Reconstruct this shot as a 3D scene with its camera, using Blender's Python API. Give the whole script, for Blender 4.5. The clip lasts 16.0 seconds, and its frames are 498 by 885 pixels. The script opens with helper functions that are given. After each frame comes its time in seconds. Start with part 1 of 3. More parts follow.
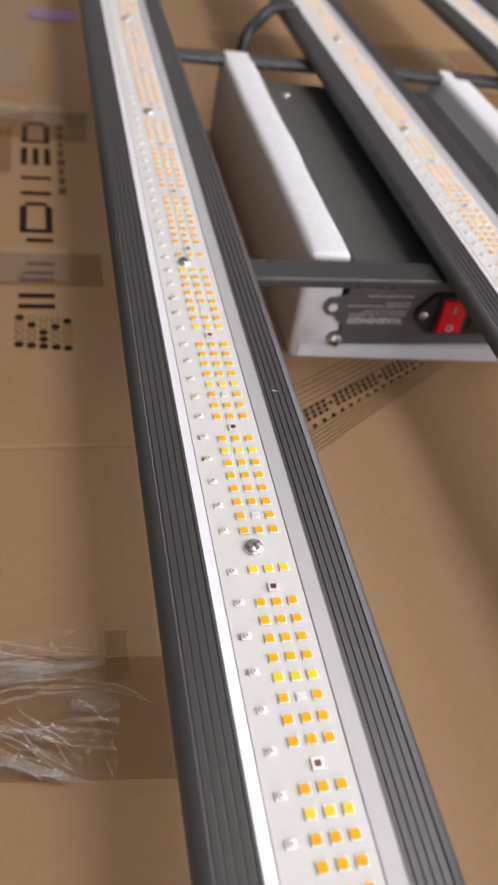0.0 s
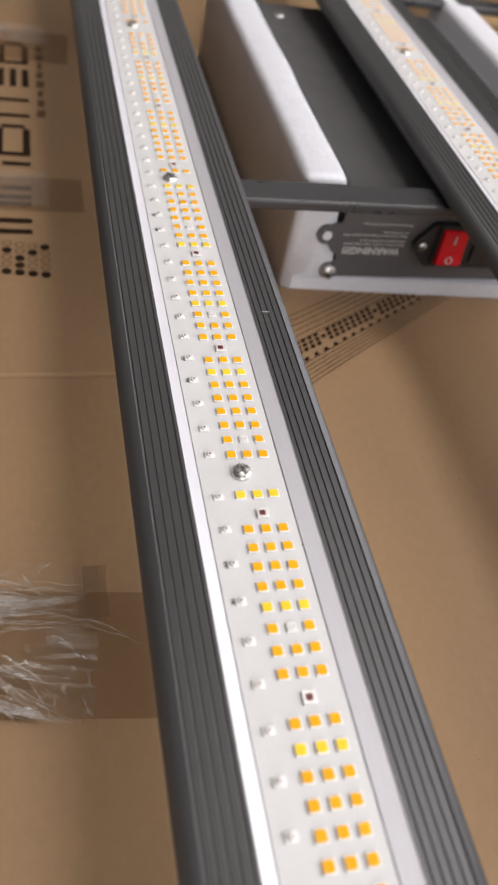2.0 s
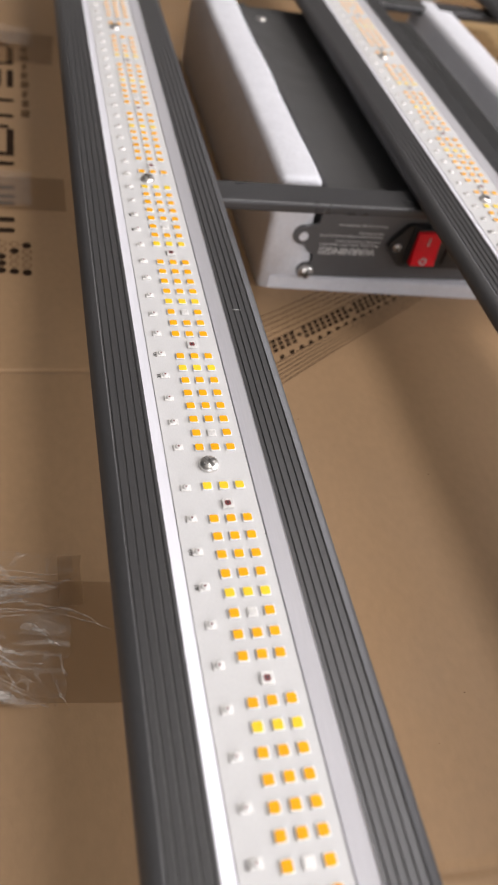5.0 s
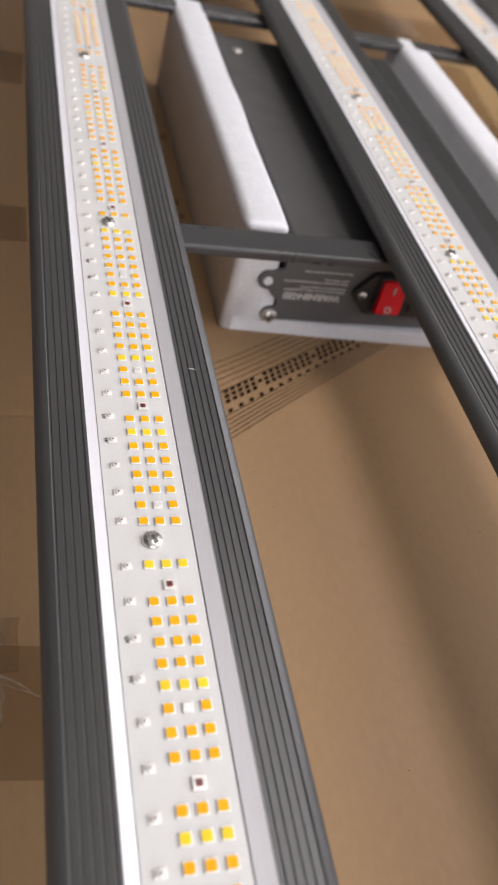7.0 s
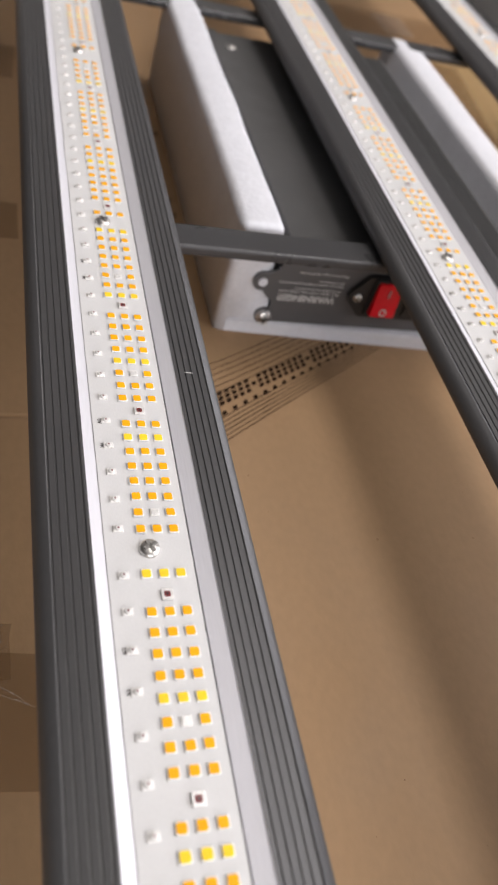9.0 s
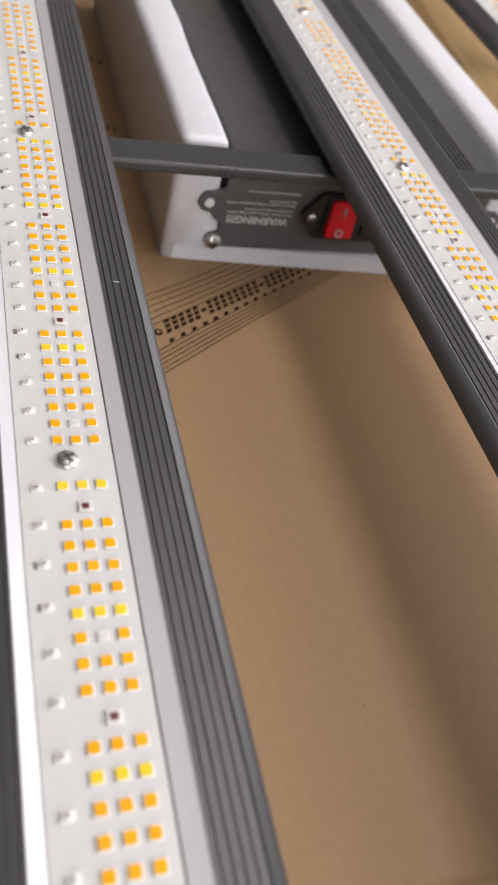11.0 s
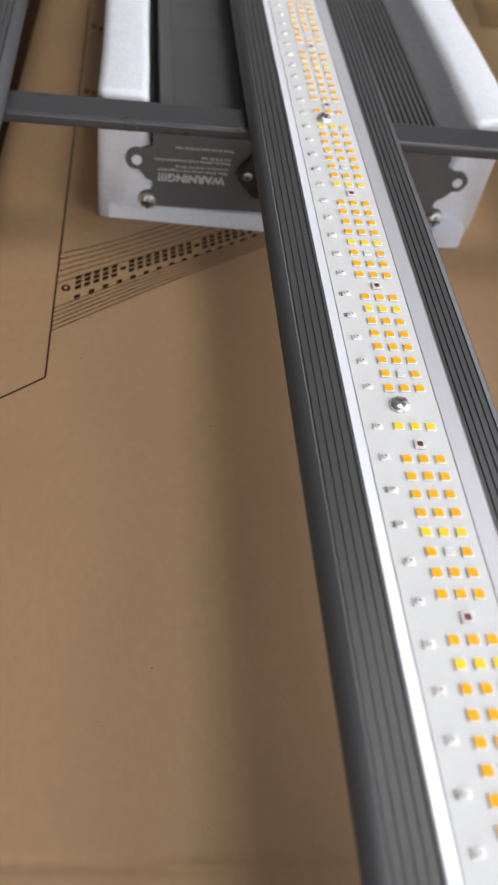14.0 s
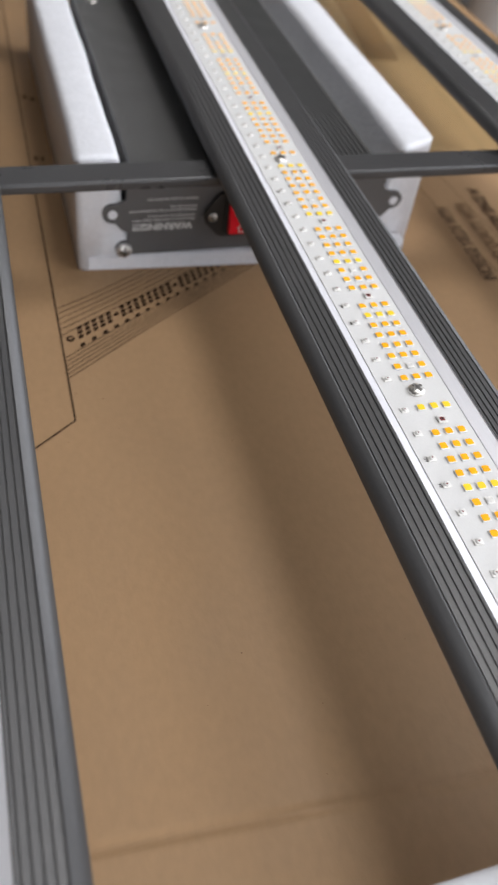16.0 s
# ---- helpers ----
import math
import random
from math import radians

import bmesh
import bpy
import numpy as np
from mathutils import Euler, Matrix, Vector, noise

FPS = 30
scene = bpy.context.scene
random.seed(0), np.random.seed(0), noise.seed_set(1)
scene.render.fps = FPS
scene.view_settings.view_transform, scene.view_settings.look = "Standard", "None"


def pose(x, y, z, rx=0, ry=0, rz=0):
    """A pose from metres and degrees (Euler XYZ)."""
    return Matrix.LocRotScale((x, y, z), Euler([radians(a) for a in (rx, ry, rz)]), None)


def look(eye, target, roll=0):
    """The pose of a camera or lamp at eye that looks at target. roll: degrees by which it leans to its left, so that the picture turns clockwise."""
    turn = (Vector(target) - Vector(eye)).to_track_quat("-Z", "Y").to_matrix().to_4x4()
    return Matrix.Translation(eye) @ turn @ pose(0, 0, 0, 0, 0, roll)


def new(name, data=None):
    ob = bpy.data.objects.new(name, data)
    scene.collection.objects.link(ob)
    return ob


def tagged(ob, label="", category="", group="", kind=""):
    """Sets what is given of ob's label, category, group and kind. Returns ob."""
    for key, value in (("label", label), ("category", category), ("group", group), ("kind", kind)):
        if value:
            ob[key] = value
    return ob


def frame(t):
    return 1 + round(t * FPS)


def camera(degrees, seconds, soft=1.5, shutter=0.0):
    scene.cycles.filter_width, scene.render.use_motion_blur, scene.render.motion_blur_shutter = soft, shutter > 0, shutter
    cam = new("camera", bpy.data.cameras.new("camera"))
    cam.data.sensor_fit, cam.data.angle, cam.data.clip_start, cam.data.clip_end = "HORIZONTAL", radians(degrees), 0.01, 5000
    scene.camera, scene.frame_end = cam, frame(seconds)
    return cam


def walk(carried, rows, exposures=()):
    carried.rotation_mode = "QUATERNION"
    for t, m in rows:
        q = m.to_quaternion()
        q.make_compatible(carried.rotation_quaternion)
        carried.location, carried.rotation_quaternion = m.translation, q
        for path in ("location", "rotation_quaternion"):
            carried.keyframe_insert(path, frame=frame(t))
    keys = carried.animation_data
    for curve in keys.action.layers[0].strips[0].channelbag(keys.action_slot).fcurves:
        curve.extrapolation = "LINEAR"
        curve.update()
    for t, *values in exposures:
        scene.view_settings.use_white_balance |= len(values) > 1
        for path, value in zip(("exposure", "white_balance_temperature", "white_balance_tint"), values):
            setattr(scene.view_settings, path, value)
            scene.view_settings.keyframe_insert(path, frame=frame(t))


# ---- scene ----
cam = camera(34.89, 16.0, soft=2.0, shutter=0.4)
cam.data.dof.use_dof, cam.data.dof.focus_distance, cam.data.dof.aperture_fstop = True, 0.258, 19.0
PATH = [
    (0, (-0.0622, -0.1458, 0.2654), (0.4131, 1.2234, -1.1127), 11.80),
    (0.5, (-0.0593, -0.1467, 0.2567), (0.4501, 1.198, -1.1334), 13.37),
    (1, (-0.0652, -0.1423, 0.2523), (0.4528, 1.1805, -1.1556), 14.04),
    (1.5, (-0.0617, -0.1428, 0.246), (0.4473, 1.1644, -1.1795), 13.91),
    (2, (-0.0582, -0.1418, 0.2433), (0.4448, 1.1499, -1.1983), 13.82),
    (2.5, (-0.0614, -0.14, 0.2378), (0.4451, 1.1383, -1.2146), 14.17),
    (3, (-0.0518, -0.1466, 0.2438), (0.4632, 1.1294, -1.2076), 14.61),
    (5.3, (-0.0543, -0.1515, 0.2516), (0.474, 1.1359, -1.1849), 14.85),
    (5.5, (-0.0548, -0.1552, 0.2569), (0.4752, 1.1333, -1.178), 15.15),
    (6, (-0.0527, -0.1501, 0.2568), (0.5, 1.1382, -1.1697), 16.46),
    (6.5, (-0.0507, -0.1412, 0.2604), (0.527, 1.1447, -1.1584), 17.63),
    (7, (-0.0452, -0.1308, 0.259), (0.5543, 1.1504, -1.155), 18.95),
    (7.5, (-0.0505, -0.129, 0.262), (0.5648, 1.1507, -1.1465), 20.31),
    (8, (-0.0528, -0.128, 0.2616), (0.5731, 1.1534, -1.1407), 21.13),
    (8.5, (-0.0518, -0.126, 0.2591), (0.5819, 1.1491, -1.1454), 21.21),
    (9, (-0.0484, -0.1252, 0.2576), (0.5889, 1.1408, -1.1534), 20.62),
    (9.5, (-0.0388, -0.1305, 0.2517), (0.604, 1.1209, -1.1698), 20.13),
    (9.7, (-0.035, -0.1336, 0.2465), (0.6128, 1.1095, -1.18), 20.08),
    (11.8, (-0.0201, -0.1308, 0.2334), (0.6333, 1.0516, -1.2413), 18.80),
    (12, (-0.017, -0.1308, 0.2325), (0.6329, 1.0445, -1.2495), 18.40),
    (12.5, (-0.0062, -0.1331, 0.2322), (0.6334, 1.0277, -1.2656), 17.99),
    (13, (0.0158, -0.1433, 0.2374), (0.5902, 1.0228, -1.2825), 16.73),
    (13.5, (0.0458, -0.1579, 0.239), (0.4989, 1.0422, -1.2954), 14.56),
    (14, (0.0815, -0.1517, 0.24), (0.384, 1.0941, -1.295), 11.72),
    (14.5, (0.096, -0.1545, 0.2314), (0.3233, 1.1018, -1.308), 10.01),
    (15, (0.0627, -0.164, 0.2312), (0.3586, 1.08, -1.3066), 9.21),
    (15.5, (0.0327, -0.1651, 0.2517), (0.4543, 1.0941, -1.2439), 8.07),
    (16, (0.0297, -0.1738, 0.257), (0.5504, 1.0904, -1.2026), 9.16),
]
walk(cam, [(t, look(eye, target, roll)) for t, eye, target, roll in PATH],
     exposures=((0, 0.0, 6500, 13), (7, 0.0, 6500, 13), (9.5, 0.0, 6500, 13), (12, -0.11, 6550, 14), (13, -0.07, 6250, 10), (13.5, -0.07, 6000, 7), (14, -0.12, 6150, 9), (14.5, -0.20, 6800, 15), (15, -0.17, 6650, 14), (15.5, -0.05, 6200, 9), (16, -0.06, 6200, 9)))

# ---- world and light ----
world = bpy.data.worlds.new("sky")
scene.world = world
world.use_nodes = True
wn = world.node_tree.nodes
sky = wn.new("ShaderNodeTexSky")
sky.sky_type = "NISHITA"
sky.sun_disc = False
sky.sun_elevation, sky.sun_rotation = radians(40), radians(120)
world.node_tree.links.new(sky.outputs[0], wn["Background"].inputs[0])
wn["Background"].inputs[1].default_value = 0.1


def window_light(name, place, target, w, h, watts, colour):
    lamp = bpy.data.lights.new(name, "AREA")
    lamp.shape, lamp.size, lamp.size_y, lamp.energy, lamp.color = "RECTANGLE", w, h, watts, colour
    ob = new(name, lamp)
    ob.matrix_world = look(place, target)
    return ob


window_light("window_light", (1.23, -0.30, 0.92), (0.0, -0.30, 0.92), 1.6, 1.4, 25, (0.99, 0.98, 0.99))
# low fill added behind the camera to brighten the foam's front faces
window_light("rear_window_light", (0.2, -2.05, 0.52), (0.2, 0.0, 0.30), 0.9, 0.75, 22, (1.0, 0.985, 0.98))
# overhead fill, added; no lamp is known to hang there
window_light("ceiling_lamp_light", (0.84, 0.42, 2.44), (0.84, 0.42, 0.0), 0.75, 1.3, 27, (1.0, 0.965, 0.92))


# ---- materials ----
def mat(name, col, rough=0.5, metal=0.0, var=0.12, scale=40.0, fine=900.0, fvar=0.06, bump=0.0, bscale=600.0, stretch=(1, 1, 1),
        coat=0.0, rvar=0.1, island=0.0, spec=0.5):
    """A principled material with a coarse and a fine colour variation and a fine relief, in metres."""
    m = bpy.data.materials.new(name)
    m.use_nodes = True
    nt = m.node_tree
    n, lk = nt.nodes, nt.links
    b = n["Principled BSDF"]
    b.inputs["Metallic"].default_value = metal
    b.inputs["Coat Weight"].default_value = coat
    b.inputs["Specular IOR Level"].default_value = spec
    tc, mp = n.new("ShaderNodeTexCoord"), n.new("ShaderNodeMapping")
    mp.inputs["Scale"].default_value = stretch
    lk.new(tc.outputs["Object"], mp.inputs["Vector"])

    def noise_tex(s, detail=4.0):
        t = n.new("ShaderNodeTexNoise")
        t.inputs["Scale"].default_value, t.inputs["Detail"].default_value = s, detail
        lk.new(mp.outputs[0], t.inputs["Vector"])
        return t

    def span(src, a, c):
        r = n.new("ShaderNodeMapRange")
        r.inputs["From Min"].default_value, r.inputs["From Max"].default_value = 0.25, 0.75
        r.inputs["To Min"].default_value, r.inputs["To Max"].default_value = a, c
        lk.new(src, r.inputs["Value"])
        return r.outputs[0]

    big, small = noise_tex(scale), noise_tex(fine, 2.0)
    mul = n.new("ShaderNodeMath")
    mul.operation = "MULTIPLY"
    lk.new(span(big.outputs[0], 1 - var, 1 + var), mul.inputs[0])
    lk.new(span(small.outputs[0], 1 - fvar, 1 + fvar), mul.inputs[1])
    val = mul.outputs[0]
    if island:
        inf = n.new("ShaderNodeObjectInfo")
        r = n.new("ShaderNodeMapRange")
        r.inputs["To Min"].default_value, r.inputs["To Max"].default_value = 1 - island, 1 + island
        lk.new(inf.outputs["Random"], r.inputs["Value"])
        m2 = n.new("ShaderNodeMath")
        m2.operation = "MULTIPLY"
        lk.new(val, m2.inputs[0])
        lk.new(r.outputs[0], m2.inputs[1])
        val = m2.outputs[0]
    sc = n.new("ShaderNodeVectorMath")
    sc.operation = "SCALE"
    sc.inputs[0].default_value = col
    lk.new(val, sc.inputs["Scale"])
    lk.new(sc.outputs[0], b.inputs["Base Color"])
    lk.new(span(big.outputs[0], max(0.02, rough - rvar), min(1, rough + rvar)), b.inputs["Roughness"])
    if bump:
        bt = noise_tex(bscale, 3.0)
        bp = n.new("ShaderNodeBump")
        bp.inputs["Strength"].default_value = 0.5
        bp.inputs["Distance"].default_value = bump
        lk.new(bt.outputs[0], bp.inputs["Height"])
        lk.new(bp.outputs[0], b.inputs["Normal"])
    return m


def clear_mat(name, col, rough, alpha, bump=0.0, bscale=200.0, patchy=0.0):
    """Thin clear film: partly see-through, glossy, wrinkled."""
    m = mat(name, col, rough, var=0.1, scale=60, bump=bump, bscale=bscale, rvar=0.05)
    nt = m.node_tree
    b = nt.nodes["Principled BSDF"]
    b.inputs["Alpha"].default_value = alpha
    if patchy:
        def field(scale, stretch, turn, lo, hi):
            t = nt.nodes.new("ShaderNodeTexNoise")
            t.inputs["Scale"].default_value, t.inputs["Detail"].default_value, t.inputs["Distortion"].default_value = scale, 5, 0.6
            mp = nt.nodes.new("ShaderNodeMapping")
            mp.inputs["Scale"].default_value, mp.inputs["Rotation"].default_value = stretch, (0, 0, turn)
            tc = nt.nodes.new("ShaderNodeTexCoord")
            r = nt.nodes.new("ShaderNodeMapRange")
            r.inputs["From Min"].default_value, r.inputs["From Max"].default_value = lo, hi
            nt.links.new(tc.outputs["Object"], mp.inputs[0])
            nt.links.new(mp.outputs[0], t.inputs["Vector"])
            nt.links.new(t.outputs[0], r.inputs["Value"])
            return r.outputs[0]

        def maths(op, p, q):
            k = nt.nodes.new("ShaderNodeMath")
            k.operation = op
            for sock, v in zip(k.inputs, (p, q)):
                if isinstance(v, float):
                    sock.default_value = v
                else:
                    nt.links.new(v, sock)
            return k.outputs[0]

        # glints of the wrinkles, laid in as paler streaks and crumples
        streak = maths("MULTIPLY", field(170, (0.22, 1.5, 1), -0.2, 0.50, 0.66), field(45, (0.8, 1.2, 1), 0.3, 0.40, 0.60))
        crumple = maths("MULTIPLY", field(330, (1, 0.7, 1), 0.6, 0.56, 0.68), field(60, (1, 1, 1), 0.0, 0.45, 0.6))
        nt.links.new(maths("ADD", maths("MULTIPLY", maths("MAXIMUM", streak, crumple), float(patchy)), float(alpha)), b.inputs["Alpha"])
    return m


CARD = mat("cardboard", (0.375, 0.228, 0.114), 0.6, var=0.06, scale=22, fine=330, fvar=0.045, bump=0.00012, bscale=700, stretch=(1, 0.6, 1))
INK = mat("brown_black_ink", (0.034, 0.019, 0.011), 0.9, var=0.25, scale=150, fvar=0.2, spec=0.1)
INK_WORN = mat("worn_brown_ink", (0.095, 0.058, 0.034), 0.9, var=0.35, scale=150, fvar=0.3, spec=0.1)
INK_FAINT = mat("brown_ink", (0.16, 0.095, 0.05), 0.9, var=0.3, scale=150, fvar=0.2, spec=0.1)
ANOD = mat("grey_powder_coat", (0.085, 0.083, 0.084), 0.42, metal=0.35, var=0.06, scale=30, fine=3000, fvar=0.08, bump=0.00006, bscale=4000, stretch=(1, 0.15, 1))
BEAM = mat("beam_powder_coat", (0.066, 0.065, 0.067), 0.32, metal=0.3, var=0.06, scale=30, fine=3000, fvar=0.08, bump=0.00006, bscale=4000)
SILVER = mat("satin_white_aluminium", (0.79, 0.78, 0.82), 0.52, metal=0.5, var=0.03, scale=50, fine=2500, fvar=0.03, bump=0.00003, bscale=3000, stretch=(1, 0.05, 1))
BOARD = mat("white_solder_mask", (0.69, 0.68, 0.67), 0.5, var=0.03, scale=60, fine=2500, fvar=0.03, bump=0.00004, bscale=2500, stretch=(1, 0.4, 1))
LEDBODY = mat("led_white_body", (0.80, 0.78, 0.75), 0.35, var=0.05, scale=300)
ORANGE = mat("orange_phosphor", (1.0, 0.46, 0.0015), 0.55, var=0.05, scale=700, island=0.05, spec=0.2)
YELLOW = mat("yellow_phosphor", (1.0, 0.69, 0.03), 0.55, var=0.05, scale=700, island=0.05, spec=0.2)
CLEARLED = mat("clear_led_window", (0.74, 0.72, 0.69), 0.22, var=0.15, scale=900, coat=0.2)
REDDIE = mat("red_led_die", (0.20, 0.035, 0.035), 0.5, var=0.3, scale=1500, spec=0.3)
DARKDIE = mat("dark_led_die", (0.06, 0.05, 0.05), 0.3, var=0.3, scale=1500)
STEEL = mat("nickel_steel", (0.70, 0.68, 0.65), 0.36, metal=1.0, var=0.1, scale=500)
FOAM = mat("white_epe_foam", (0.71, 0.71, 0.745), 0.85, var=0.035, scale=110, fine=420, fvar=0.04, bump=0.0008, bscale=380)
DRIVER = mat("driver_black_paint", (0.08, 0.079, 0.078), 0.42, var=0.08, scale=60, fine=2500, fvar=0.1, bump=0.00005, bscale=4000)
PLATE = mat("driver_end_plate", (0.10, 0.097, 0.098), 0.45, var=0.08, scale=60, fine=2500, fvar=0.1, bump=0.00005, bscale=4000)
PLASTIC = mat("black_plastic", (0.018, 0.018, 0.019), 0.4, var=0.1, scale=200, bump=0.00003, bscale=5000)
RED = mat("red_rocker_plastic", (0.74, 0.008, 0.022), 0.25, var=0.08, scale=120, coat=0.1, spec=0.3)
# steel darkened to paint the shade inside the cross recess
RECESS_SHADE = mat("screw_recess_steel", (0.26, 0.25, 0.24), 0.4, metal=0.9, var=0.15, scale=900)
PRINT = mat("white_screen_print", (0.55, 0.54, 0.53), 0.6, var=0.15, scale=900)
RUBBER = mat("black_rubber", (0.015, 0.014, 0.016), 0.5, var=0.1, scale=200)
WALL = mat("wall_paint", (0.52, 0.505, 0.49), 0.8, var=0.03, scale=3, bump=0.0005, bscale=120)
# wall tone darkened to keep bounce light off left-facing sides
LOW_BOUNCE = mat("dark_wall_paint", (0.06, 0.058, 0.056), 0.8, var=0.03, scale=3, bump=0.0005, bscale=120)
CEIL = mat("ceiling_paint", (0.78, 0.77, 0.75), 0.85, var=0.02, scale=3)
FLOORM = mat("dark_floor", (0.016, 0.011, 0.009), 0.5, var=0.3, scale=6, fine=60, fvar=0.2)
WRAP = mat("white_wrap", (0.75, 0.75, 0.76), 0.35, var=0.05, scale=20, bump=0.001, bscale=60)
TAPE = clear_mat("brown_packing_tape", (0.21, 0.108, 0.040), 0.45, 0.32, bump=0.0002, bscale=150)
# yellowed tape, its base lightened to hold the sheen of the gloss
YELLOW_TAPE = clear_mat("yellowed_clear_tape", (0.58, 0.40, 0.18), 0.24, 0.5, bump=0.0003, bscale=120)
# clear film; its milky streaks are reflections put into colour and alpha
FILM = clear_mat("torn_clear_film", (0.62, 0.55, 0.48), 0.2, 0.02, bump=0.002, bscale=260, patchy=0.30)
HAZE_TAPE = clear_mat("milky_tape", (0.60, 0.53, 0.47), 0.3, 0.15, bump=0.0004, bscale=120)
# film creases whose white is a painted glint
GLINT_STRAND = clear_mat("white_film_strand", (0.72, 0.66, 0.60), 0.2, 0.16, bump=0.002, bscale=500, patchy=0.5)
TAPE.node_tree.nodes["Principled BSDF"].inputs["Specular IOR Level"].default_value = 0.2
PURPLE = clear_mat("purple_tape", (0.42, 0.24, 0.55), 0.3, 0.7)


# ---- mesh helpers ----
def link(name, bm, material, parent=None, label="", smooth=False):
    me = bpy.data.meshes.new(name)
    bm.to_mesh(me)
    bm.free()
    mats = material if isinstance(material, (list, tuple)) else [material]
    for q in mats:
        me.materials.append(q)
    if smooth:
        for p in me.polygons:
            p.use_smooth = True
    ob = new(name, me)
    if parent is not None:
        ob.parent = parent
    if label:
        tagged(ob, label)
    return ob


def part(name, bm, material, parent, label="", smooth=False):
    return link(name, bm, material, parent, label, smooth)


def add_box(bm, x0, x1, y0, y1, z0, z1, bevel=0.0, seg=2, index=0):
    r = bmesh.ops.create_cube(bm, size=1.0)
    vs = r["verts"]
    for v in vs:
        v.co = Vector(((x0 + x1) / 2 + v.co.x * (x1 - x0), (y0 + y1) / 2 + v.co.y * (y1 - y0), (z0 + z1) / 2 + v.co.z * (z1 - z0)))
    faces = {f for v in vs for f in v.link_faces}
    for f in faces:
        f.material_index = index
    if bevel:
        es = list({e for v in vs for e in v.link_edges})
        bmesh.ops.bevel(bm, geom=es, offset=bevel, segments=seg, affect="EDGES", profile=0.6, material=-1)
    return bm


def box(x0, x1, y0, y1, z0, z1, bevel=0.0, seg=2):
    return add_box(bmesh.new(), x0, x1, y0, y1, z0, z1, bevel, seg)


def add_cyl(bm, m, r1, r2, h, seg=20, index=0):
    r = bmesh.ops.create_cone(bm, cap_ends=True, segments=seg, radius1=r1, radius2=r2, depth=h, matrix=m)
    for f in {f for v in r["verts"] for f in v.link_faces}:
        f.material_index = index
    return bm


def prism(pts, y0, y1, steps=1):
    """A closed outline in x and z, drawn along y."""
    bm = bmesh.new()
    rings = []
    for i in range(steps + 1):
        y = y0 + (y1 - y0) * i / steps
        rings.append([bm.verts.new((x, y, z)) for x, z in pts])
    n = len(pts)
    for a, b in zip(rings, rings[1:]):
        for i in range(n):
            bm.faces.new((a[i], a[(i + 1) % n], b[(i + 1) % n], b[i]))
    bm.faces.new(rings[0][::-1])
    bm.faces.new(rings[-1])
    bmesh.ops.recalc_face_normals(bm, faces=bm.faces[:])
    return bm


def plate(pts, thick, plane="xy", at=0.0):
    """A closed outline given thickness: in the ground plane, or upright facing -y."""
    bm = bmesh.new()
    if plane == "xy":
        lo = [bm.verts.new((x, y, at)) for x, y in pts]
        hi = [bm.verts.new((x, y, at + thick)) for x, y in pts]
    else:
        lo = [bm.verts.new((x, at, z)) for x, z in pts]
        hi = [bm.verts.new((x, at - thick, z)) for x, z in pts]
    n = len(pts)
    bm.faces.new(lo[::-1])
    bm.faces.new(hi)
    for i in range(n):
        bm.faces.new((lo[i], lo[(i + 1) % n], hi[(i + 1) % n], hi[i]))
    bmesh.ops.recalc_face_normals(bm, faces=bm.faces[:])
    return bm


def top_height(x, y):
    """Height of the main carton's top: a faint bow, a pressed crease, a sag under the foam."""
    z = TOP + 0.0003 * noise.noise(Vector((x * 6, y * 6, 3.1)))
    near = y + 0.1000 + 0.065 * x
    z -= 0.0011 * math.exp(-(near / 0.0016) ** 2)
    z += max(0.0, -near) * -0.05
    a, b = min(1.0, max(0.0, (x - 0.035) / 0.035)), min(1.0, max(0.0, (y - 0.120) / 0.060))
    return z - 0.0034 * a * a * (3 - 2 * a) * b * b * (3 - 2 * b)


def left_height(x, y):
    """Height of the second carton's top, with its creased joint."""
    return TOP + 0.0003 * noise.noise(Vector((x * 6, y * 6, 7.7))) - 0.0006 * math.exp(-((y - 0.1160) / 0.0012) ** 2)


def surface(x, y):
    return (left_height(x, y) if x < -0.005 else top_height(x, y)) + 0.0003


def strip(a, b, w, z=None, thick=0.00010):
    """A thin flat stroke from a to b, at a height or along the cardboard."""
    a, b = Vector(a), Vector(b)
    d = (b - a).normalized()
    s = Vector((-d.y, d.x)) * w / 2
    if z is not None:
        return plate([a - s, b - s, b + s, a + s], thick, "xy", z)
    n = max(1, int((b - a).length / 0.008))
    bm = bmesh.new()
    rails = []
    for k in range(n + 1):
        p = a.lerp(b, k / n)
        rails.append([bm.verts.new((q.x, q.y, surface(q.x, q.y))) for q in (p - s, p + s)])
    for (p, q), (r, t) in zip(rails, rails[1:]):
        bm.faces.new((p, r, t, q))
    return bm


def words(name, text, size, m, material, parent, extrude=0.00008, bold=0.0, align="LEFT"):
    cu = bpy.data.curves.new(name, "FONT")
    cu.body, cu.size, cu.extrude, cu.offset, cu.align_x = text, size, extrude, bold, align
    tmp = bpy.data.objects.new(name, cu)
    scene.collection.objects.link(tmp)
    dg = bpy.context.evaluated_depsgraph_get()
    me = bpy.data.meshes.new_from_object(tmp.evaluated_get(dg))
    bpy.data.objects.remove(tmp)
    me.materials.clear()
    me.materials.append(material)
    ob = new(name, me)
    ob.parent = parent
    ob.matrix_basis = m
    return ob


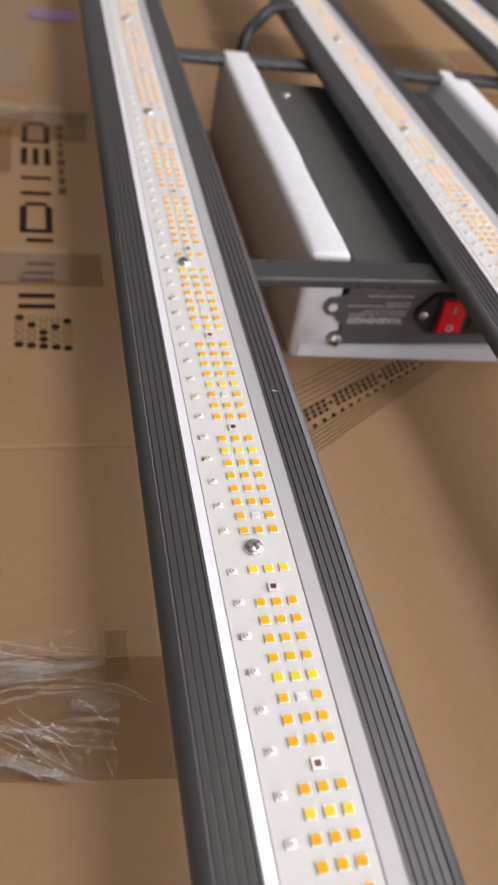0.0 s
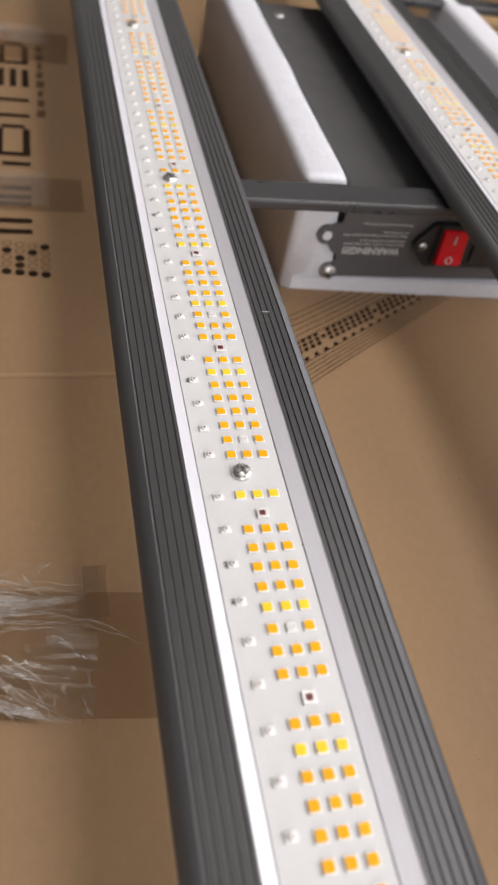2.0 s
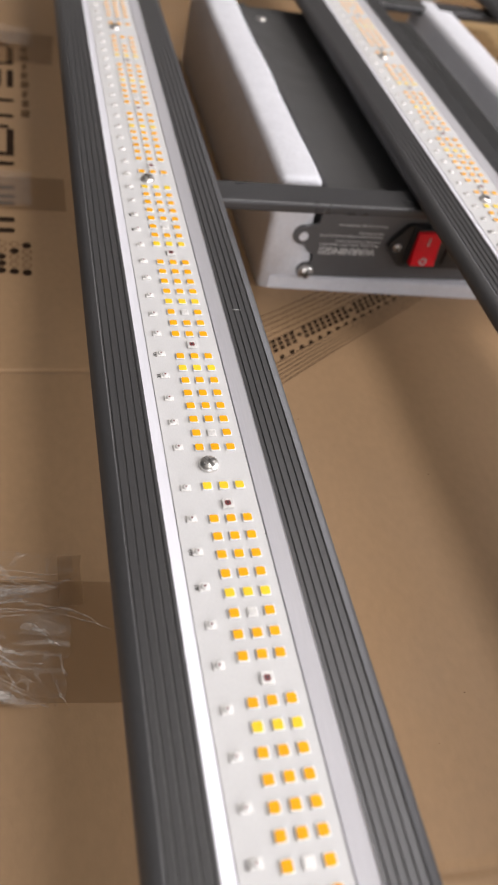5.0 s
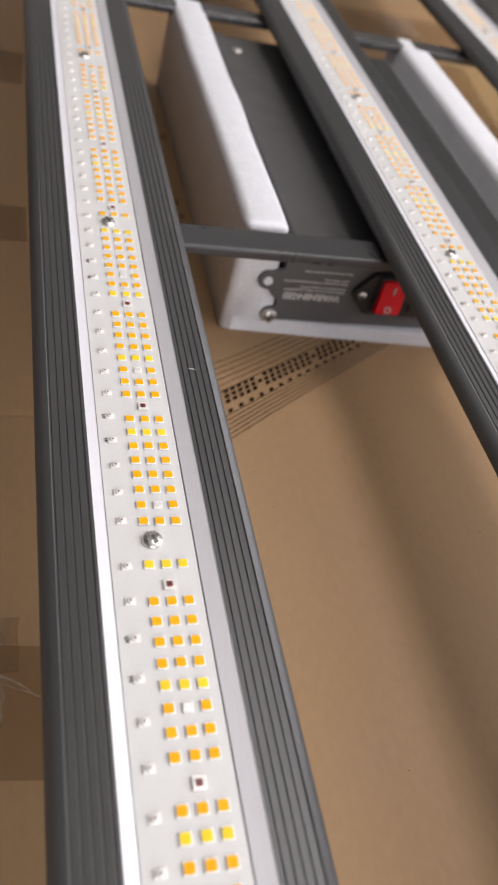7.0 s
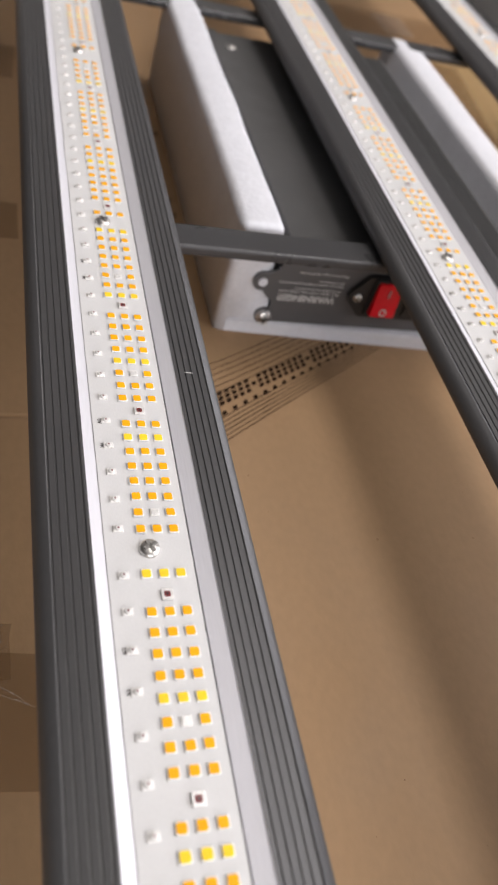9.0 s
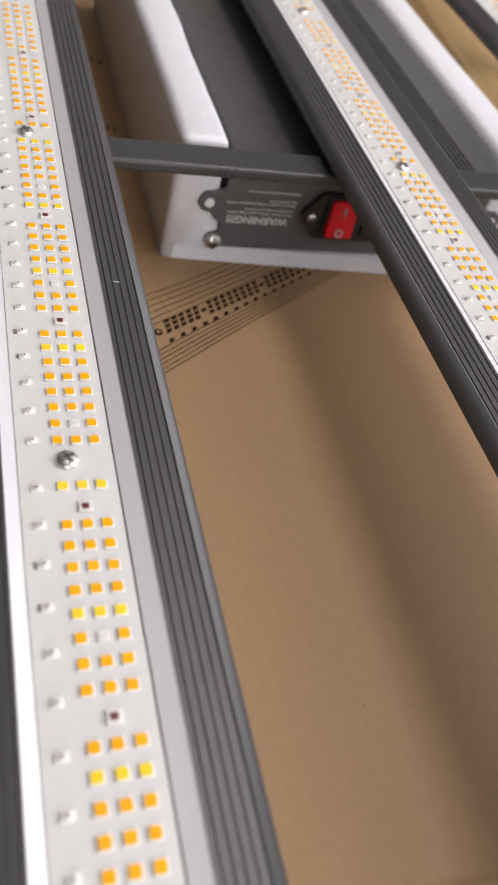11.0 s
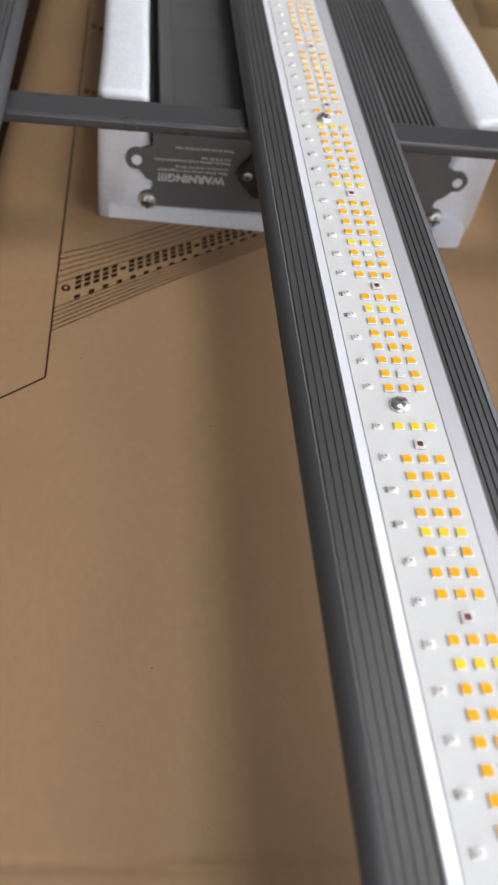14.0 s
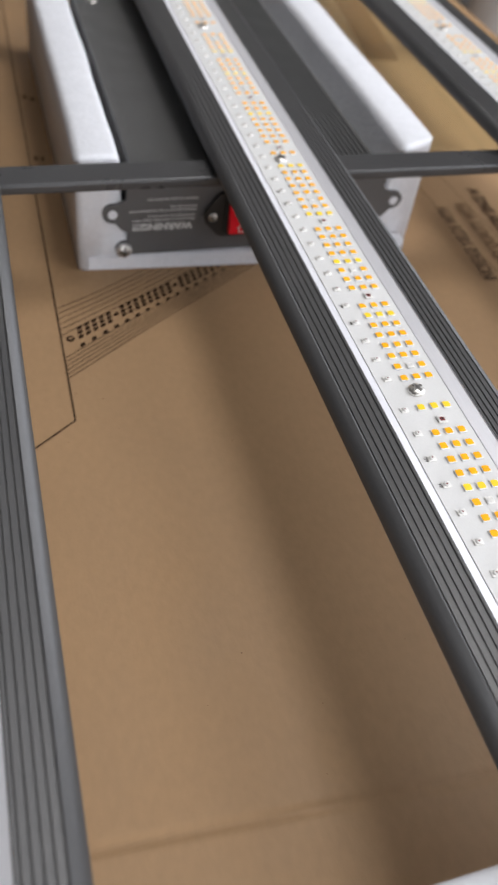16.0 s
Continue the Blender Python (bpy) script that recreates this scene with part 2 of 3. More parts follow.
def tube(name, pts, r, material, parent=None, res=4):
    cu = bpy.data.curves.new(name, "CURVE")
    cu.dimensions, cu.bevel_depth, cu.bevel_resolution = "3D", r, res
    s = cu.splines.new("BEZIER")
    s.bezier_points.add(len(pts) - 1)
    for p, q in zip(s.bezier_points, pts):
        p.co = q
        p.handle_left_type = p.handle_right_type = "AUTO"
    tmp = bpy.data.objects.new(name, cu)
    scene.collection.objects.link(tmp)
    me = bpy.data.meshes.new_from_object(tmp.evaluated_get(bpy.context.evaluated_depsgraph_get()))
    bpy.data.objects.remove(tmp)
    me.materials.clear()
    me.materials.append(material)
    ob = new(name, me)
    if parent is not None:
        ob.parent = parent
    return ob


# ---- the room ----
FLOOR_Z = -0.42
floor = tagged(link("floor", box(-2.2, 2.2, -2.3, 2.6, FLOOR_Z - 0.1, FLOOR_Z), FLOORM), "dark floor of the room", "floor", kind="structure")
ceiling = tagged(link("ceiling", box(-2.2, 2.2, -2.3, 2.6, 2.5, 2.6), CEIL), "plain white ceiling", "ceiling", kind="structure")
# the west wall is unseen, made dark so the bars' left edges stay dim
tagged(link("wall_west", box(-2.2, -2.0, -2.3, 2.6, FLOOR_Z, 2.5), LOW_BOUNCE), "plain unseen wall, darkened to cut bounce light", "wall", kind="structure")
tagged(link("wall_north", box(-2.0, 1.25, 2.4, 2.6, FLOOR_Z, 2.5), WALL), "plain pale painted wall", "wall", kind="structure")


def wall_with_window(name, along, place, thick, lo, hi, w0, w1, z0, z1):
    bm = bmesh.new()
    for a, b, c, d in ((lo, w0, FLOOR_Z, 2.5), (w1, hi, FLOOR_Z, 2.5), (w0, w1, FLOOR_Z, z0), (w0, w1, z1, 2.5)):
        if along == "y":
            add_box(bm, place, place + thick, a, b, c, d)
        else:
            add_box(bm, a, b, place, place + thick, c, d)
    return tagged(link(name, bm, WALL), "plain pale painted wall with a window opening", "wall", kind="structure")


wall_with_window("wall_east", "y", 1.25, 0.2, -2.3, 2.6, -1.12, 0.52, 0.20, 1.64)
# unseen wall; its opening is added for the rear fill
wall_with_window("wall_south", "x", -2.3, 0.2, -2.0, 1.25, -0.28, 0.68, 0.10, 0.94)

# ---- the cardboard box that carries everything ----
TOP = 0.003
BX0, BX1, BY0, BY1 = -0.36, 0.49, -0.34, 1.00
def carton_top(edge_l, edge_r, y0, y1, height, fine):
    """A carton's top panel: one board with thickness, finer where it is creased."""
    ys = sorted(set([round(y0 + (y1 - y0) * j / 80, 4) for j in range(81)] + [round(a + (b - a) * j / 40, 4) for a, b in fine for j in range(41)]))
    bm = bmesh.new()
    grid = []
    for y in ys:
        xl, xr = edge_l(y), edge_r(y)
        grid.append([bm.verts.new((xl + (xr - xl) * i / 44, y, height(xl + (xr - xl) * i / 44, y))) for i in range(45)])
    for j in range(len(ys) - 1):
        for i in range(44):
            bm.faces.new((grid[j][i], grid[j][i + 1], grid[j + 1][i + 1], grid[j + 1][i]))
    rim = [e for e in bm.edges if len(e.link_faces) == 1]
    ext = bmesh.ops.extrude_edge_only(bm, edges=rim)
    for v in ext["geom"]:
        if isinstance(v, bmesh.types.BMVert):
            v.co.z -= 0.005
    bmesh.ops.recalc_face_normals(bm, faces=bm.faces[:])
    return bm


def carton_walls(parent, xl0, xl1, xr0, xr1, y0, y1):
    """Four upright boards a little inside the top's rim."""
    c = [(xl0 + 0.002, y0 + 0.002), (xr0 - 0.002, y0 + 0.002), (xr1 - 0.002, y1 - 0.002), (xl1 + 0.002, y1 - 0.002)]
    for k in range(4):
        (xa, ya), (xb, yb) = c[k], c[(k + 1) % 4]
        d = Vector((xb - xa, yb - ya)).normalized()
        nrm = Vector((-d.y, d.x)) * 0.004
        part("side_panel", plate([(xa, ya), (xb, yb), (xb + nrm.x, yb + nrm.y), (xa + nrm.x, ya + nrm.y)], -FLOOR_Z - 0.018, "xy", FLOOR_Z), CARD, parent)


carton = tagged(new("cardboard_box"), "large brown cardboard box under the light, printed in dark brown", "cardboard box")
part("top_panel", carton_top(lambda y: 0.0073 + 0.0288 * y, lambda y: BX1, BY0, BY1, top_height, ((-0.125, -0.085),)), CARD, carton, "brown cardboard panel with a pressed crease", True)
carton_walls(carton, 0.0173 + 0.0288 * BY0, 0.0173 + 0.0288 * BY1, BX1, BX1, BY0, BY1)
left_carton = tagged(new("cardboard_box"), "brown taped cardboard box with a dark printed mark", "cardboard box")
part("top_panel", carton_top(lambda y: BX0 - 0.1, lambda y: -0.0180, BY0, BY1, left_height, ((0.110, 0.122),)), CARD, left_carton, "brown taped cardboard panel", True)
carton_walls(left_carton, BX0 - 0.1, BX0 - 0.1, -0.0330, -0.0330, BY0, BY1)
SURF = TOP + 0.0004


# printed panel border and the printed picture of a light bar
BORDER = ((0.051, 0.60), (0.0485, 0.0716), (0.0293, 0.0576), (0.0, 0.036))
for a, b in zip(BORDER, BORDER[1:]):
    part("printed_line", strip(a, b, 0.00075), INK, carton)
# the fold at the right, its shade drawn as a faint dark stroke
part("printed_line", strip((0.387, 0.52), (0.3665, 0.26), 0.0012), INK_FAINT, carton)
for k in range(6):
    y = 0.1505 - 0.0043 * k
    g = 0.63 + 0.008 * k
    x1 = (0.189 - y) / g
    part("printed_line", strip((0.0487, y), (0.0487 + x1, y + x1 * g), 0.00042), INK, carton)
    y = 0.1125 - 0.0028 * k
    g = 0.69 + 0.006 * k
    x1 = (0.186 - y) / g
    part("printed_line", strip((0.0487, y), (0.0487 + x1, y + x1 * g), 0.00042), INK, carton)
dot = bmesh.new()
add_cyl(dot, Matrix.Translation((0.0531, 0.1263, surface(0.0531, 0.1263))), 0.0020, 0.0020, 0.0002, 20)
part("printed_dot", dot, INK, carton)
dot = bmesh.new()
add_cyl(dot, Matrix.Translation((0.0531, 0.1263, surface(0.0531, 0.1263) + 0.0002)), 0.0009, 0.0009, 0.0001, 16)
part("dot_centre", dot, CARD, carton)


def printed_square(x, y, s, skew=0.65):
    bm = bmesh.new()
    bm.faces.new([bm.verts.new((p, q, surface(p, q))) for p, q in ((x - s, y - s - s * skew), (x + s, y - s + s * skew), (x + s, y + s + s * skew), (x - s, y + s - s * skew))])
    return bm


for i in range(24):
    x, y = 0.0583 + 0.0039 * i, 0.1345 + 0.0025 * i
    if y > 0.19:
        break
    single = i in (5, 14, 23)
    for j in range(3):
        if single and j != 1:
            continue
        part("printed_square", printed_square(x, y - 0.0035 * j, 0.00128), INK, carton)
    x, y = 0.0583 + 0.0060 * i, 0.1212 + 0.0040 * i
    if y < 0.187:
        part("printed_square", printed_square(x, y, 0.00118), INK, carton)
for k, (x, y, w) in enumerate(((0.0535, 0.300, 0.003), (0.0575, 0.300, 0.002), (0.0585, 0.285, 0.002), (0.054, 0.385, 0.003), (0.059, 0.383, 0.003))):
    part("printed_mark", strip((x, y), (x + 0.0005, y + 0.006), w), INK_FAINT, carton)

# lettering on the far side of the panel, read along the box
RIGHT_TEXT = pose(0, 0, 0, 0, 0, 93.8) @ Matrix(((0.63, 0.22, 0, 0), (0, 1, 0, 0), (0, 0, 1, 0), (0, 0, 0, 1)))
for text, x, y, ink in (("INCREASE YIELDS WITH", 0.2985, 0.1450, INK_WORN), ("LIFY QUALITY WITH", 0.3165, 0.1620, INK_FAINT), ("ROW SPACE W", 0.3345, 0.1960, INK_WORN)):
    words("printed_text", text, 0.0115, Matrix.Translation((x, y, surface(x, y) + 0.0003)) @ RIGHT_TEXT, ink, carton, bold=0.00016)
for x, y in ((0.3038, 0.145), (0.3260, 0.150)):
    part("printed_line", strip((x, y), (x - 0.0095, y + 0.135), 0.0005), INK_FAINT, carton)

rs = random.Random(5)
for k in range(18):
    x, y, r = rs.uniform(0.02, 0.17), rs.uniform(-0.10, 0.10), rs.uniform(0.00012, 0.0003)
    bm = bmesh.new()
    bm.faces.new([bm.verts.new((x + r * math.cos(a) * 1.4, y + r * math.sin(a), surface(x, y))) for a in (math.pi * q / 4 for q in range(8))])
    part("speck", bm, INK_FAINT, carton)

# maker's mark: plain shapes and a dot block, read along the box
X0, X1 = -0.0795, -0.0600
SW = 0.0042


def stroke(a, b, w=SW):
    part("printed_shape", strip(a, b, w), INK, left_carton)


for y0, y1, kind in ((0.222, 0.250, "bars"), (0.2555, 0.2575, "bar"), (0.266, 0.292, "arch"), (0.301, 0.336, "block"), (0.348, 0.375, "corner"), (0.386, 0.416, "comb"), (0.424, 0.456, "block")):
    if kind == "bars":
        stroke((X0, y0 + 0.002), (X1, y0 + 0.002))
        stroke((X0, y0 + 0.012), (X1, y0 + 0.012))
        stroke((X0, y1), (X1, y1))
    elif kind == "bar":
        stroke((X0 + 0.002, (y0 + y1) / 2), (X1, (y0 + y1) / 2))
    elif kind == "arch":
        stroke((X0 + 0.004, y0), (X1, y0))
        stroke((X0 + 0.004, y1), (X1, y1))
    elif kind == "block":
        stroke((X0, y0 + 0.002), (X1, y0 + 0.002))
        stroke((X0 + 0.002, y0), (X0 + 0.002, y1 - 0.003), 0.0042)
        stroke((X1 - 0.002, y0), (X1 - 0.002, y1 - 0.003), 0.0042)
        stroke((X0 + 0.003, y1), (X1 - 0.003, y1))
    elif kind == "corner":
        stroke((X0, y0 + 0.002), (X1, y0 + 0.002))
        stroke((X0, y1 - 0.004), (X1, y1 - 0.004))
    else:
        for x in (X0 + 0.002, (X0 + X1) / 2, X1 - 0.002):
            stroke((x, y0 + 0.004), (x, y1), 0.0042)
for k in range(8):
    part("printed_shape", strip((-0.0532 + 0.0004 * (k % 2), 0.3495 + 0.0137 * k), (-0.0524, 0.3595 + 0.0137 * k), 0.0052 - 0.001 * (k % 3)), INK_FAINT, left_carton)
for i in range(5):
    for j in range(5):
        x, y = -0.0787 + 0.00615 * i, 0.1905 + 0.0058 * j - 0.0008 * i
        full = j == 0 or (j == 4 and i in (0, 4)) or (j == 3 and i in (1, 3)) or (i == 2 and j in (1, 2))
        bm = bmesh.new()
        if full:
            add_cyl(bm, Matrix.Translation((x, y, SURF)), 0.0023, 0.0023, 0.0002, 18)
        else:
            for q in range(12):
                a0, a1 = q * math.pi / 6, (q + 1) * math.pi / 6
                vs = [bm.verts.new((x + r * math.cos(a), y + r * math.sin(a), SURF + 0.0001)) for r, a in ((0.0024, a0), (0.0024, a1), (0.0019, a1), (0.0019, a0))]
                bm.faces.new(vs)
        part("printed_dot", bm, INK if full else INK_FAINT, left_carton)

# ---- packing foam tray round the driver ----
def foam_tray():
    """One moulded tray: a floor with two side walls and a far wall, soft worn edges."""
    pts = [(0.0645, TOP - 0.0030), (0.2665, TOP - 0.0030), (0.2670, 0.0635), (0.2395, 0.0635), (0.2290, 0.0085), (0.0925, 0.0085), (0.0885, 0.0400), (0.0880, 0.0635), (0.0655, 0.0635)]
    steps = 40
    bm = prism(pts, 0.1866, 0.4700, steps)
    bmesh.ops.bevel(bm, geom=[e for e in bm.edges if len(e.link_faces) == 2 and e.calc_face_angle() > 0.5 and max(v.co.z for v in e.verts) > 0.02], offset=0.0042, segments=4, affect="EDGES", profile=0.5)
    for v in bm.verts:
        p = Vector((v.co.x * 40, v.co.y * 25, v.co.z * 60))
        if v.co.y < 0.1925 and v.co.z < 0.035:
            v.co.y -= 0.0015 * (1 - max(0.0, v.co.z) / 0.035)
        if v.co.x > 0.2:
            dx, dy = (v.co.x - 0.2490) / 0.0180, (0.2226 - v.co.y) / 0.0360
            if dx > 0 and dy > 0 and math.hypot(dx, dy) > 1:
                q = 1 / math.hypot(dx, dy)
                v.co.x, v.co.y = 0.2490 + 0.0180 * dx * q, 0.2226 - 0.0360 * dy * q
            dx, dz, r = v.co.x - 0.2580, v.co.z - 0.0545, 0.0090
            if dx > 0 and dz > 0 and math.hypot(dx, dz) > r:
                q = r / math.hypot(dx, dz)
                v.co.x, v.co.z = 0.2580 + dx * q, 0.0545 + dz * q
        v.co += Vector((noise.noise(p), noise.noise(p + Vector((9, 0, 0))), 0.5 * noise.noise(p + Vector((0, 9, 0))))) * 0.0007 if v.co.z > TOP else Vector()
    return bm


tray = tagged(link("foam_tray", foam_tray(), FOAM, smooth=True), "white packing foam tray holding the driver on cardboard", "packing foam")
lip = plate([(0.0700, 0.1868), (0.0700, 0.1849), (0.1200, 0.1822), (0.2430, 0.1760), (0.2500, 0.1772), (0.2530, 0.1830), (0.2530, 0.1900)], 0.0085, "xy", TOP - 0.0030)
bmesh.ops.bevel(lip, geom=[e for e in lip.edges if min(v.co.z for v in e.verts) > 0.004], offset=0.0008, segments=2, affect="EDGES")
part("front_lip", lip, FOAM, tray)

# corner of a second foam pad under the near end of the bars
pad = bmesh.new()
add_box(pad, 0.0, 0.42, -0.075, 0.0, 0.0, 0.060, 0.003, 3)
for v in pad.verts:
    v.co += Vector((0, noise.noise(v.co * 50), 0)) * 0.0006
pad_ob = tagged(link("foam_pad", pad, FOAM, smooth=True), "white packing foam pad lying on the cardboard", "packing foam")
pad_ob.matrix_basis = pose(0.096, -0.1440, TOP - 0.0015, 0, 0, 0.5)

# ---- the driver ----
driver = tagged(new("driver_box"), "black metal power driver with red rocker switch in foam", "power driver")
PANEL = 0.1842


def driver_body():
    x0, x1, z0, z1 = 0.0935, 0.2265, 0.0095, 0.0540
    pts = [(x0, z0), (x1, z0), (x1, z1 + 0.0015)]
    x = x1 - 0.0025
    while x > 0.190:
        pts += [(x, z1 + 0.0015), (x - 0.0003, z1 + 0.0004), (x - 0.0012, z1 + 0.0004), (x - 0.0015, z1 + 0.0015)]
        x -= 0.0029
    pts += [(x, z1 + 0.0015), (x - 0.002, z1 - 0.001), (x0 + 0.0062, z1 - 0.001), (x0 + 0.0056, z1 + 0.0006), (x0 + 0.0008, z1 + 0.0006), (x0, z1 - 0.0004)]
    return prism(pts, PANEL + 0.0022, 0.440)


part("body", driver_body(), DRIVER, driver, "black ribbed metal housing")


def arc(cx, cz, r, a0, a1, n=8):
    return [(cx + r * math.cos(radians(a0 + (a1 - a0) * i / n)), cz + r * math.sin(radians(a0 + (a1 - a0) * i / n))) for i in range(n + 1)]


def end_plate(y):
    """The end plate's outline, with a rounded ear and a scalloped foot on either side."""
    cx = 0.1615
    right = [(0.0665, 0.0500), (0.0705, 0.0480)] + arc(0.0745, 0.0428, 0.0035, 150, 235, 4) + arc(0.0785, 0.0332, 0.0052, 105, -100, 12) + arc(0.0745, 0.0195, 0.0042, 100, 175, 5) + [(0.0712, 0.0170)] + arc(0.0725, 0.0120, 0.0048, 70, -60, 7) + [(0.0710, 0.0088)]
    pts = [(cx + x, z) for x, z in right]
    left = [(cx - x, z) for x, z in reversed(right)]
    return plate(pts + left, 0.002, "xz", y)


part("end_plate", end_plate(PANEL + 0.002), PLATE, driver, "black end plate with two eared lugs")
for ex in (0.1615 - 0.0785, 0.1615 + 0.0785):
    hole = bmesh.new()
    add_cyl(hole, Matrix.Translation((ex, PANEL - 0.0003, 0.0332)) @ pose(0, 0, 0, 90), 0.0024, 0.0024, 0.0007, 22)
    part("lug_hole", hole, FOAM, driver, "white foam showing through the lug hole")


def pan_screw(r, h, seg=24, cross=True):
    """A domed pan-head screw standing on z = 0, its cross recess a darker raised cross."""
    bm = bmesh.new()
    rings = []
    n = 6
    for k in range(n):
        a = math.pi / 2 * k / n
        rings.append([bm.verts.new((r * math.cos(a) * math.cos(t), r * math.cos(a) * math.sin(t), h * (0.25 + 0.75 * math.sin(a)))) for t in (2 * math.pi * i / seg for i in range(seg))])
    base = [bm.verts.new((v.co.x, v.co.y, 0)) for v in rings[0]]
    rings.insert(0, base)
    for a, b in zip(rings, rings[1:]):
        for i in range(seg):
            bm.faces.new((a[i], a[(i + 1) % seg], b[(i + 1) % seg], b[i]))
    bm.faces.new(rings[-1])
    for f in bm.faces:
        f.material_index = 0
    # no recess is cut: the cross's darker colour gives its shade
    if cross:
        for sx, sy in ((0.66, 0.18), (0.18, 0.66)):
            add_box(bm, -r * sx, r * sx, -r * sy, r * sy, h * 0.6, h * 1.05, index=1)
    return bm


FRONT = pose(0, 0, 0, 90)
for px in (0.1615 - 0.0728, 0.1615 + 0.0728):
    s = part("screw", pan_screw(0.0042, 0.0030), [STEEL, RECESS_SHADE], driver, "domed nickel screw", True)
    s.matrix_basis = Matrix.Translation((px, PANEL - 0.0002, 0.0120)) @ FRONT
top_screw = part("screw", pan_screw(0.0036, 0.0018), [STEEL, RECESS_SHADE], driver, "small nickel screw", True)
top_screw.matrix_basis = Matrix.Translation((0.1065, 0.418, 0.0530))

# power inlet with its switch
inlet = part("power_inlet", plate([(0.1300, 0.0305), (0.1310, 0.0275), (0.1385, 0.0193), (0.1410, 0.0185), (0.1840, 0.0185), (0.1865, 0.0193), (0.1940, 0.0275), (0.1950, 0.0305), (0.1940, 0.0335), (0.1865, 0.0432), (0.1840, 0.0440), (0.1410, 0.0440), (0.1385, 0.0432), (0.1310, 0.0335)], 0.0030, "xz", PANEL), PLASTIC, driver, "black plastic power inlet")
part("inlet_rim", box(0.1415, 0.1595, PANEL - 0.0046, PANEL - 0.0028, 0.0212, 0.0435, 0.0006), PLASTIC, inlet)
sock = bmesh.new()
add_box(sock, 0.1640, 0.1870, PANEL - 0.0040, PANEL - 0.0030, 0.0215, 0.0405, 0.0008)
part("socket", sock, PLASTIC, inlet, "dark recessed mains socket")
ROCK = [(PANEL - 0.0044, 0.0222), (PANEL - 0.0082, 0.0226), (PANEL - 0.0068, 0.0315), (PANEL - 0.0060, 0.0418), (PANEL - 0.0044, 0.0422)]
rk = bmesh.new()
va = [[rk.verts.new((x, y, z)) for y, z in ROCK] for x in (0.1432, 0.1576)]
rk.faces.new(va[0])
rk.faces.new(va[1][::-1])
for i in range(5):
    rk.faces.new((va[0][i], va[1][i], va[1][(i + 1) % 5], va[0][(i + 1) % 5]))
bmesh.ops.recalc_face_normals(rk, faces=rk.faces[:])
bmesh.ops.bevel(rk, geom=rk.edges[:], offset=0.0005, segments=2, affect="EDGES")
part("rocker_switch", rk, RED, inlet, "glossy red rocker switch marked on and off")
slope = math.degrees(math.atan2(0.0014, 0.0089))
part("switch_mark", box(-0.0004, 0.0004, -0.00015, 0.0002, -0.0022, 0.0022), PRINT, inlet, "white on mark").matrix_basis = pose(0.1505, PANEL - 0.0067, 0.0368, -4, 0, 0)
ring = bmesh.new()
for q in range(20):
    a0, a1 = q * math.pi / 10, (q + 1) * math.pi / 10
    vs = [ring.verts.new((r * math.cos(a), 0, r * math.sin(a))) for r, a in ((0.0021, a0), (0.0021, a1), (0.0014, a1), (0.0014, a0))]
    ring.faces.new(vs)
part("switch_mark", ring, PRINT, inlet, "white off mark").matrix_basis = pose(0.1500, PANEL - 0.0082, 0.0258, -slope, 0, 0)
isc = part("inlet_screw", pan_screw(0.0024, 0.0014), [STEEL, RECESS_SHADE], inlet, "nickel screw", True)
isc.matrix_basis = Matrix.Translation((0.1352, PANEL - 0.0030, 0.0305)) @ FRONT

# warning print, upside down on the plate
UPSIDE = pose(0, 0, 0, 90, 180, 0)
for text, size, x, z, bold in (("WARNING!!!", 0.0056, 0.1248, 0.0268, 0.00018), ("Please choose correct input voltage before", 0.00192, 0.1262, 0.0294, 0.00002),
                               ("connecting to any power source", 0.00192, 0.1264, 0.0315, 0.00002), ("Please be cautious of high temperature of the", 0.00192, 0.1268, 0.0347, 0.00002),
                               ("case of driver box.", 0.00192, 0.1270, 0.0367, 0.00002), ("Please do not open the driver box.", 0.00192, 0.1276, 0.0412, 0.00002)):
    words("warning_text", text, size, Matrix.Translation((x, PANEL - 0.0001, z)) @ UPSIDE, PRINT, driver, bold=bold)

# ---- the grow light: bars and cross beams ----
light = tagged(new("grow_light"), "grey aluminium light fixture with parallel bars of unlit diodes", "grow light")
H = 0.072
Y0, Y1 = -0.235, 0.90


def bar_outline():
    """Half of the housing's outline: rim of the channel, five ribs, a broad rounded edge."""
    half = [(0.0166, 0.0009), (0.0168, 0.0012), (0.0175, 0.0012)]
    for k in range(5):
        x, z = 0.0182 + 0.00236 * k, 0.0011 - 0.00022 * k
        half += [(x - 0.00032, z), (x - 0.00020, z - 0.00048), (x + 0.00020, z - 0.00048), (x + 0.00032, z)]
    half += [(0.0284, 0.0000), (0.0296, -0.0005), (0.0307, -0.0013), (0.0316, -0.0024), (0.0322, -0.0038), (0.0324, -0.0052), (0.0319, -0.0067), (0.0302, -0.0078), (0.0270, -0.0086), (0.0225, -0.0090)]
    return half


def bar_housing():
    """The whole section, a little off the diodes' line, with the silver channel in the middle."""
    half, off = bar_outline(), 0.0006
    pts = [(off - x, z) for x, z in reversed(half)] + [(-0.0126, -0.0003), (-0.0126, -0.0016), (0.0126, -0.0016), (0.0126, -0.0003)] + [(off + x, z) for x, z in half]
    bm = prism(pts, Y0, Y1, 1)
    for f in bm.faces:
        c, nr = f.calc_center_median(), f.normal
        if -0.0163 < c.x < 0.0176 and c.z > -0.0012 and abs(nr.y) < 0.5:
            f.material_index = 1
        f.smooth = abs(c.x - off) > 0.0280 and abs(nr.y) < 0.5
    return bm


